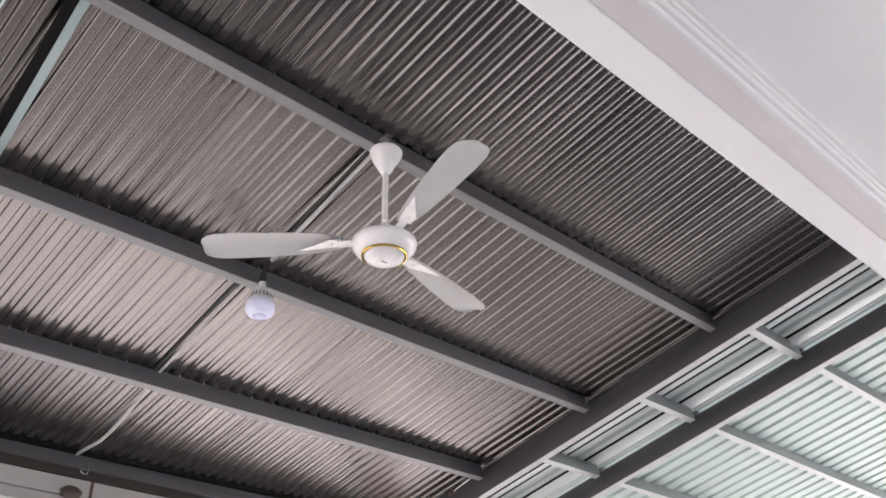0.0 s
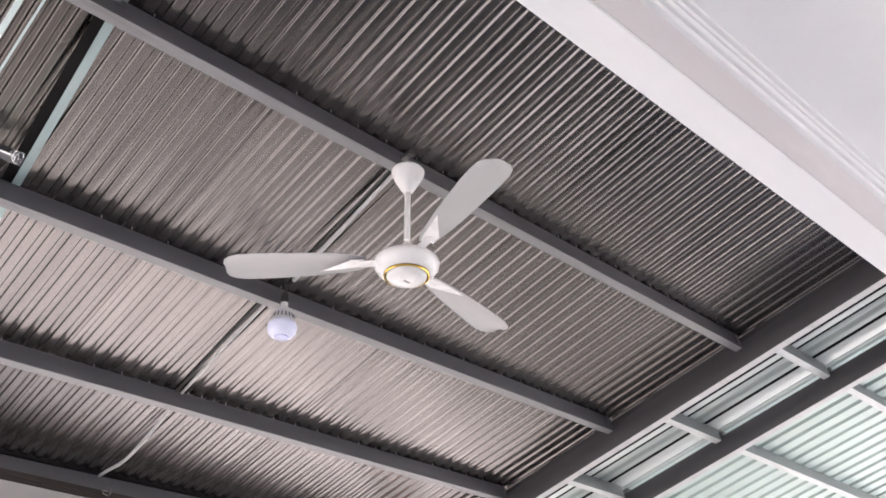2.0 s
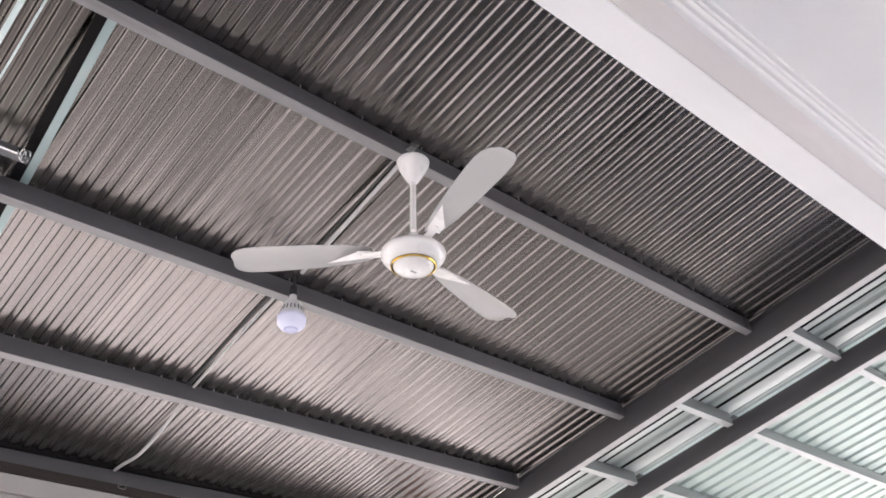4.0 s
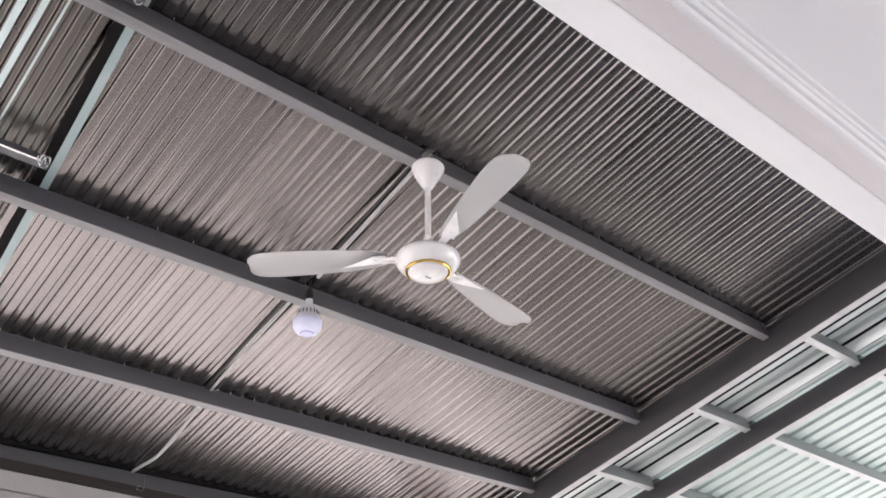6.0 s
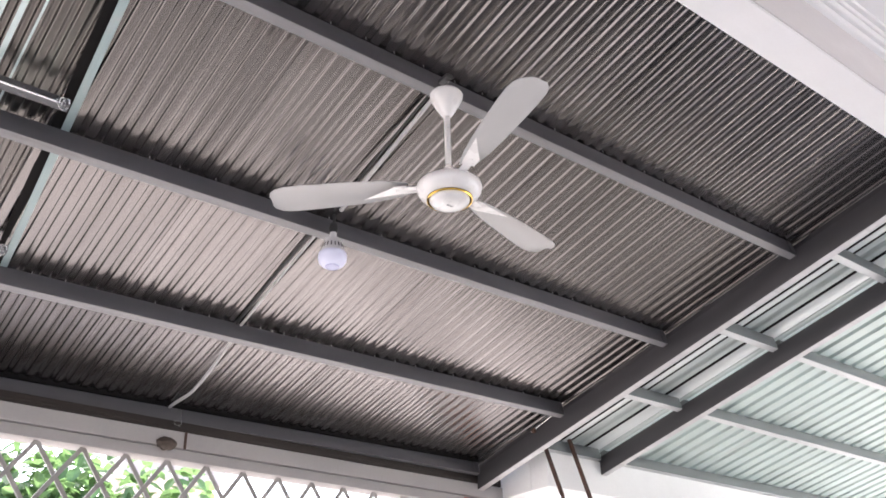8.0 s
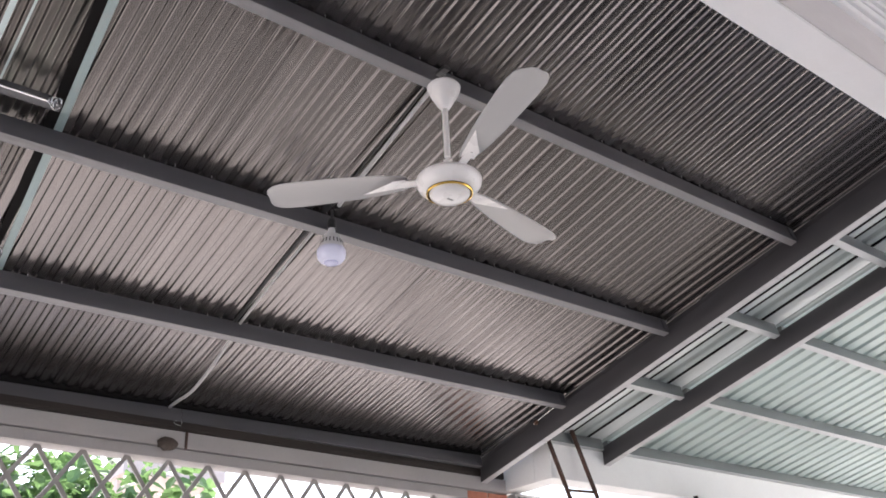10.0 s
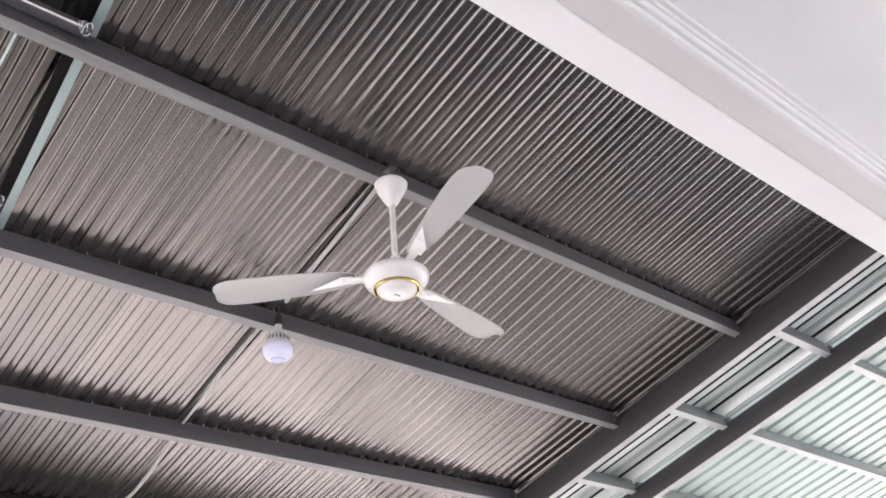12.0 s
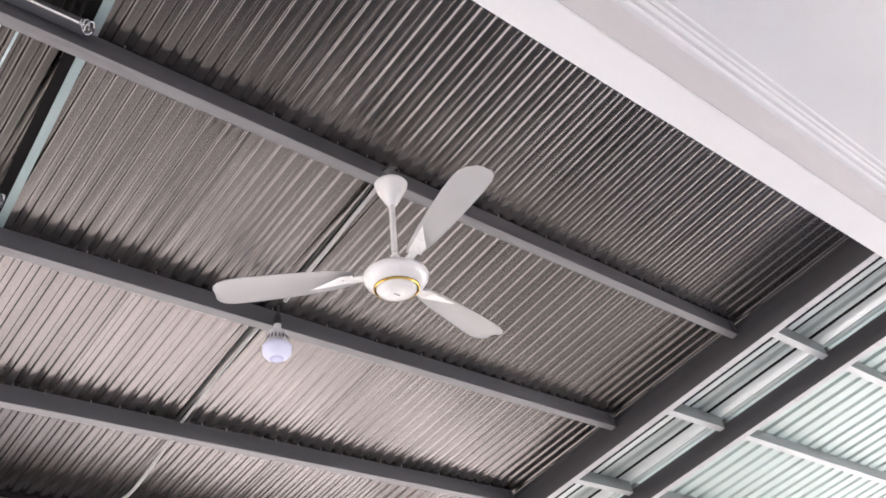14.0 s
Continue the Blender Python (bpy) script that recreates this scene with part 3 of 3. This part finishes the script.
part("bracket", box(-0.016, 0.016, -0.03, 0.035, 2.425, 2.442, 0.003), BLACK, fan, "dark steel clamp on the purlin")
canopy = part("canopy", lathe([(0.010, 2.355), (0.050, 2.355), (0.065, 2.352), (0.071, 2.343), (0.069, 2.330), (0.058, 2.306), (0.042, 2.276), (0.028, 2.250), (0.020, 2.238), (0.0125, 2.235)], 48), FANWHITE, fan, smooth=True)
part("downrod", lathe([(0.0125, 2.39), (0.0125, 2.0), (0.0, 2.0)], 24), FANWHITE, fan, smooth=True)
part("coupling", lathe([(0.0125, 1.985), (0.019, 1.983), (0.020, 1.962), (0.027, 1.955), (0.030, 1.940), (0.030, 1.925), (0, 1.925)], 24), FANWHITE, fan, "white coupling", smooth=True)
part("pin", tube([(-0.030, 0.010, 1.972), (0.030, -0.010, 1.972)], 0.004), GREY, fan)
motor = part("motor_housing", lathe([(0.0, 1.926), (0.050, 1.925), (0.090, 1.918), (0.117, 1.907), (0.129, 1.896), (0.132, 1.886), (0.129, 1.871), (0.120, 1.856), (0.109, 1.846),
                                     (0.097, 1.837), (0.094, 1.836), (0.0, 1.836)], 64), FANWHITE, fan, smooth=True)
part("groove", lathe([(0.0925, 1.838), (0.0925, 1.8335), (0.080, 1.8335), (0.080, 1.838)], 64), TIMBER, motor, "dark groove round the cap", smooth=True)
part("trim_ring", lathe([(0.0915, 1.836), (0.0925, 1.829), (0.0905, 1.8260), (0.0880, 1.8270), (0.0870, 1.836)], 64), GOLD, motor, "thin gold ring", smooth=True)
part("cap", lathe([(0.0815, 1.838), (0.0810, 1.826), (0.075, 1.817), (0.055, 1.809), (0.03, 1.806), (0.0, 1.8055)], 48), FANWHITE, motor, smooth=True)
part("badge", box(-0.014, 0.014, -0.004, 0.004, 1.8035, 1.8062, 0.001), GREY, motor, "small grey maker's mark")


def blade_mesh():
    """A blade along +x: narrow root, wide rounded tip, twisted a few degrees."""
    bm = bmesh.new()
    rows = []
    for r, a, b in ((0.165, -0.030, 0.034), (0.20, -0.042, 0.046), (0.26, -0.055, 0.058), (0.36, -0.068, 0.068), (0.48, -0.078, 0.074), (0.60, -0.084, 0.078),
                    (0.67, -0.083, 0.076), (0.705, -0.076, 0.066), (0.728, -0.060, 0.046), (0.736, -0.038, 0.020)):
        tw = radians(11 - 5 * (r - 0.165) / 0.57)
        line = []
        for k in range(7):
            y = a + (b - a) * k / 6
            camber = 0.008 * (1 - ((2 * k / 6) - 1) ** 2)
            line.append((r, y * math.cos(tw), y * math.sin(tw) + camber))
        rows.append(([bm.verts.new(p) for p in line], [bm.verts.new((p[0], p[1], p[2] + 0.0022)) for p in line]))
    for (l0, t0), (l1, t1) in zip(rows, rows[1:]):
        for k in range(6):
            bm.faces.new((l0[k], l0[k + 1], l1[k + 1], l1[k]))
            bm.faces.new((t0[k], t1[k], t1[k + 1], t0[k + 1]))
        bm.faces.new((l0[0], l1[0], t1[0], t0[0]))
        bm.faces.new((l0[6], t0[6], t1[6], l1[6]))
    for lo, up in (rows[0], rows[-1]):
        for k in range(6):
            bm.faces.new((lo[k], up[k], up[k + 1], lo[k + 1]))
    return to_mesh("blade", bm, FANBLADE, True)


blade = blade_mesh()
arm = bmesh.new()
box(0.10, 0.225, -0.017, 0.017, -0.004, 0.0, 0.001, arm)
box(0.170, 0.225, -0.030, 0.030, -0.005, -0.001, 0.001, arm)
for sx, sy in ((0.185, -0.018), (0.185, 0.018), (0.212, 0.0)):
    lathe([(0, -0.009), (0.005, -0.008), (0.006, -0.005), (0, -0.005)], 10, arm)
    bmesh.ops.translate(arm, verts=arm.verts[-22:], vec=(sx, sy, 0))
arm = to_mesh("blade_arm", arm, FANWHITE)
for a in (BLADE, BLADE + 120, BLADE + 240):
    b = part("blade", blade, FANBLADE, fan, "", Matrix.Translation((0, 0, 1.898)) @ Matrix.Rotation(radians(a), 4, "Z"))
    part("blade_arm", arm, FANWHITE, b)

# ---------------------------------------------------------------- bulb on its lead
bulb = thing("light_bulb", "large white LED bulb hanging in a black socket", "light bulb", ROOF @ Matrix.Translation((-2.526, 0.905, 0.020)) @ Matrix.Rotation(radians(SLOPE), 4, "X") @ Matrix.Diagonal((0.94, 0.94, 0.96, 1)))
part("lead", tube([(0.0, 0.0, 0.06), (0.003, 0, 0.03), (0, 0, 0.0)], 0.007), CABLE, bulb, "black lead")
part("socket", lathe([(0, 0.010), (0.016, 0.008), (0.022, -0.002), (0.0235, -0.020), (0.022, -0.022), (0.0235, -0.024), (0.0225, -0.046), (0, -0.046)], 28), BLACK, bulb, "black socket", smooth=True)
body = part("housing", lathe([(0, -0.043), (0.0165, -0.044), (0.0180, -0.060), (0.0195, -0.074), (0.028, -0.079), (0.040, -0.086), (0.046, -0.100), (0.052, -0.122), (0.059, -0.142), (0.064, -0.154), (0.066, -0.160), (0, -0.160)], 40), BULBBODY, bulb, smooth=True)
for k in range(18):
    a = 2 * math.pi * k / 18
    part("vent_slot", box(-0.0026, 0.0026, -0.003, 0.0025, -0.013, 0.013, 0.001), BLACK, body, "", Matrix.Rotation(a, 4, "Z") @ Matrix.Translation((0, -0.0535, -0.127)) @ Matrix.Rotation(radians(-18), 4, "X"))
cover = part("cover", lathe([(0.066, -0.160), (0.0705, -0.166), (0.0725, -0.184), (0.069, -0.206), (0.059, -0.221), (0.046, -0.229), (0.038, -0.231), (0.036, -0.231), (0, -0.231)], 48), GLOBE, bulb, "frosted bluish white cover", smooth=True)
part("lens", lathe([(0.036, -0.231), (0.034, -0.2365), (0.022, -0.240), (0, -0.241)], 40), LENS, cover, "small bluish lens", smooth=True)


# ---------------------------------------------------------------- conduit and black tubes along the sheet
def on_roof(pts):
    return [ROOF @ Vector(p) for p in pts]


def bezier(pts, n=8):
    """A smooth line through points (Catmull-Rom)."""
    out = []
    P = [Vector(p) for p in pts]
    P = [2 * P[0] - P[1]] + P + [2 * P[-1] - P[-2]]
    for i in range(1, len(P) - 2):
        for k in range(n):
            t = k / n
            out.append(0.5 * (2 * P[i] + (P[i + 1] - P[i - 1]) * t + (2 * P[i - 1] - 5 * P[i] + 4 * P[i + 1] - P[i + 2]) * t * t + (3 * P[i] - P[i - 1] - 3 * P[i + 1] + P[i + 2]) * t ** 3))
    out.append(P[-2])
    return out


solid("conduit", tube(on_roof([(-2.540, 0.06, 0.088), (-2.530, 0.3, 0.089), (-2.520, 0.5, 0.089), (-2.505, 0.86, 0.086)]), 0.010, 10), CONDUIT,
      "grey-white plastic conduit clipped along a sheet rib", "conduit", smooth=True)
solid("conduit", tube(on_roof([(-2.520, 1.03, 0.088), (-2.503, 1.5, 0.090), (-2.484, 1.92, 0.086)]), 0.008, 10), CONDUIT,
      "grey-white plastic conduit clipped along a sheet rib", "conduit", smooth=True)
# black tubes draw the dark line beside the conduit
solid("cable", tube(on_roof([(-2.566, 0.06, 0.092), (-2.550, 0.5, 0.093), (-2.530, 0.88, 0.091)]), 0.006, 8), CABLE, "thin black tube beside the conduit", "cable", smooth=True)
solid("cable", tube(on_roof([(-2.548, 1.03, 0.092), (-2.531, 1.5, 0.093), (-2.512, 1.92, 0.091)]), 0.009, 8), CABLE, "thin black tube beside the conduit", "cable", smooth=True)
solid("hanging_conduit", tube(bezier(on_roof([(-2.468, 2.0, 0.088), (-2.460, 2.10, 0.084), (-2.445, 2.36, 0.066), (-2.448, 2.60, 0.050), (-2.468, 2.77, 0.066), (-2.466, 2.88, 0.088)])), 0.0095, 10), CONDUIT,
      "grey-white conduit sagging below the sheet", "conduit", smooth=True)
wx, wy = 2.138, FAR_Y - 0.012
solid("wire_tail", tube(bezier([(wx, wy + 0.0, FZ + 1.70), (wx + 0.003, wy - 0.006, FZ + 1.64), (wx, wy - 0.004, FZ + 1.605), (wx - 0.03, wy - 0.006, FZ + 1.606), (wx - 0.042, wy - 0.006, FZ + 1.612), (wx - 0.040, wy - 0.006, FZ + 1.625), (wx - 0.02, wy - 0.006, FZ + 1.628)]), 0.0012, 6), WIRE,
      "thin loose wire end above the tie beam", "wire", FARM, smooth=True)

# loose slivers of timber and dirt along the wall plate
rng = random.Random(11)
for k in range(9):
    x = 0.2 + k * 0.5 + rng.uniform(-0.15, 0.15)
    ln = rng.uniform(0.25, 0.6)
    solid("wood_strip", tube([(x, FAR_Y - 0.012, FZ + 1.580 + rng.uniform(0, 0.02)), (x + ln * 0.5, FAR_Y - 0.018, FZ + 1.586 + rng.uniform(-0.004, 0.012)), (x + ln, FAR_Y - 0.012, FZ + 1.580 + rng.uniform(0, 0.015))], 0.005, 6),
          TIMBER, "thin brown wood strip lying on the tie beam edge", "wood strip", FARM, group="wood strips")
nest = lathe([(0, 0.036), (0.015, 0.035), (0.030, 0.030), (0.043, 0.022), (0.052, 0.012), (0.057, 0.005), (0.058, -0.002), (0.052, -0.014), (0.042, -0.021), (0.028, -0.026), (0.014, -0.029), (0, -0.03)], 40)
for v in nest.verts:
    v.co *= 0.97 + 0.16 * noise.noise(v.co * 38) + 0.12 * noise.noise(v.co * 90)
solid("mud_nest", nest, NEST, "small brown mud nest stuck on the tie beam", "nest", FARM @ place(2.070, FAR_Y - 0.004, FZ + 1.487, 90, 0, 0) @ Matrix.Diagonal((1.1, 0.72, 1.0, 1)), smooth=True)
solid("strap", box(2.180, 2.196, FAR_Y - 0.006, FAR_Y - 0.001, FZ + 1.470, FZ + 1.574, 0.001), RUST, "rusty strap down the tie beam face", "strap", FARM)

# ---------------------------------------------------------------- left edge: steel angles with wire ties
for v, u0, end in ((0.783, -5.2, -3.872), (1.76, -5.2, -3.80), (-0.08, -5.2, -3.905)):
    bar = thing("steel_angle", "dark steel angle with a bright tube as the glint of a rib tied below the dark sheets", "angle bar", ROOF @ Matrix.Translation((u0, v, 0.045)), "steel angles")
    part("angle", prism([(-0.020, 0.0), (0.020, 0.0), (0.020, 0.004), (-0.016, 0.004), (-0.016, 0.035), (-0.020, 0.035)], end + 0.043 - u0), STEEL, bar)
    part("rod", tube([(0.2, -0.028, -0.004), (1.0, -0.027, -0.006), (end + 0.005 - u0, -0.024, -0.004)], 0.0055, 8), WIRE, bar, "bright galvanised rod", smooth=True)
    knot = bmesh.new()
    for k in range(3):
        tube([(end - u0 + 0.012 * k + 0.013 * math.cos(a) , -0.02 + 0.017 * math.cos(a * 1.0 + k), -0.002 + 0.018 * math.sin(a)) for a in [i * math.pi / 5 for i in range(10)]], 0.0034, 6, knot)
    part("wire_tie", knot, WIRE, bar, "twisted bright wire tie", smooth=True)

# ---------------------------------------------------------------- ladder, vent and box at the side opening
ladder = thing("ladder", "rusty brown steel ladder leaning against the side lintel", "ladder")
foot = 0.62
for x0, x1, zt in ((4.78, 5.0, 1.775), (5.03, 5.27, 1.90)):
    part("rail", tube([(x1 + 0.45, SIDE_Y - foot, 0.0), (x0, SIDE_Y - 0.025, FZ + zt)], 0.017, 10), RUST, ladder, smooth=True)
zt, zb = FZ + 1.80, 0.0
for k in range(11):
    z = FZ + 1.385 - 0.27 * k
    if z > 0.15:
        f = (z - 0) / (FZ + 1.80)
        y = SIDE_Y - foot + (foot - 0.025) * f
        xa, xb = 5.45 + (4.78 - 5.45) * z / (FZ + 1.775), 5.72 + (5.03 - 5.72) * z / (FZ + 1.90)
        part("rung", tube([(xa, y, z), (xb, y - 0.0, z + 0.01)], 0.011, 8), RUST, ladder, smooth=True)
vent = thing("vent_box", "grey louvred vent box beside the brick pier", "vent", place(4.875, FAR_Y - 0.02, FZ + 1.375))
part("frame", box(0.0, 0.36, 0.0, 0.10, 0.0, 0.10, 0.004), PLASTER_OLD, vent)
part("opening", box(0.03, 0.33, -0.004, 0.03, 0.022, 0.078, 0.002), BLACK, vent, "dark opening")
for k in range(3):
    part("slat", box(0.04, 0.32, -0.012, -0.002, 0.027 + 0.018 * k, 0.034 + 0.018 * k, 0.001), STEEL_PALE, vent)
speaker = thing("loudspeaker", "black box loudspeaker tilted on a bracket under the side lintel", "loudspeaker", place(6.555, SIDE_Y - 0.16, FZ + 1.10, 0, -11.7, 0))
part("cabinet", box(-0.21, 0.21, -0.16, 0.16, -0.30, 0.30, 0.012), MATT_BLACK, speaker)
part("grille", box(-0.18, 0.18, -0.172, -0.161, -0.27, 0.27, 0.004), BLACK, speaker)
part("bracket", box(-0.03, 0.03, 0.158, 0.20, 0.05, 0.42, 0.002), MATT_BLACK, speaker, "black wall bracket")

# ---------------------------------------------------------------- outside
house = thing("outbuilding", "open outbuilding with a pinkish flat roof slab on posts", "outbuilding", place(5.92, 13.5, 0))
for x in (-1.05, 0.36):
    for y in (0.4, 4.4):
        part("post", box(x - 0.05, x + 0.05, y - 0.05, y + 0.05, 0.0, 4.925), NEIGHBOUR, house)
part("roof", prism([(0.0, 4.925), (4.8, 4.925), (4.8, 5.12), (0.0, 5.15)], 1.63), NEIGHBOUR, house, "", Matrix.Translation((-1.15, 0, 0)))


def shrub(x, y, base, height, spread, count, seed, mat, label):
    r = random.Random(seed)
    t = thing("shrub", label, "shrub", place(x, y, 0), "shrubs behind the lattice")
    stems = bmesh.new()
    tips = []
    for k in range(9):
        a, s = r.uniform(0, 6.28), r.uniform(0.2, 1.0) * spread
        tip = Vector((math.cos(a) * s, math.sin(a) * s * 0.6, height * r.uniform(0.75, 1.0)))
        tips.append(tip)
        tube(bezier([(0.04 * math.cos(a), 0.04 * math.sin(a), 0), tip * 0.5 + Vector((0, 0, height * 0.12)), tip], 4), [0.022 - 0.002 * i for i in range(9)], 6, stems)
    part("stem", stems, BARK, t)
    leaves = bmesh.new()
    for k in range(count):
        tip = r.choice(tips)
        f = r.uniform(0.45, 1.05)
        c = tip * f + Vector((r.gauss(0, 0.24), r.gauss(0, 0.21), r.gauss(0, 0.24)))
        ln, wd = r.uniform(0.16, 0.30), r.uniform(0.048, 0.080)
        m = Matrix.Translation(c) @ Euler((r.uniform(-0.9, 0.9), r.uniform(-0.7, 0.9), r.uniform(0, 6.28))).to_matrix().to_4x4()
        mid, side = [], []
        for q, w in ((0, 0.15), (0.3, 0.9), (0.6, 1.0), (0.85, 0.5), (1.0, 0.0)):
            droop = -0.25 * ln * q * q
            mid.append((leaves.verts.new(m @ Vector((q * ln, 0, droop - 0.006))), leaves.verts.new(m @ Vector((q * ln, w * wd, droop + 0.008))), leaves.verts.new(m @ Vector((q * ln, -w * wd, droop + 0.008)))))
        for (a0, b0, c0), (a1, b1, c1) in zip(mid, mid[1:]):
            leaves.faces.new((a0, a1, b1, b0))
            leaves.faces.new((a0, c0, c1, a1))
    me = bpy.data.meshes.new("leaves")
    leaves.to_mesh(me)
    leaves.free()
    me.materials.append(mat)
    ob = part("leaves", me, mat, t)
    ob["kind"] = "stuff"
    return t


shrub(2.62, 10.5, 0, 4.36, 1.12, 2600, 3, LEAF, "bright green broad-leaved shrub behind the lattice")
shrub(3.82, 10.65, 0, 4.15, 0.82, 1700, 4, LEAF, "bright green broad-leaved shrub behind the lattice")
shrub(1.65, 10.95, 0, 4.25, 1.05, 1600, 6, LEAF_DARK, "dark green broad-leaved shrub behind the lattice")
shrub(3.15, 11.85, 0, 4.40, 1.2, 1600, 8, LEAF_DARK, "dark green broad-leaved shrub behind the lattice")

clip = thing("pipe_clip", "small dark clip beside the rafter with a bright rib glint", "clip", ROOF @ Matrix.Translation((-0.026, 2.22, 0.02)))
part("clamp", lathe([(0, -0.018), (0.016, -0.014), (0.02, 0.0), (0.014, 0.016), (0, 0.018)], 14), RUST, clip, smooth=True)
# bright tube stands in for the reflection along the last rib
part("rod", tube([(-0.005, -0.20, 0.012), (0.0, 0.0, 0.004), (0.001, 0.03, 0.002)], 0.004), WIRE, clip, "bright tube as the glint of a rib", smooth=True)
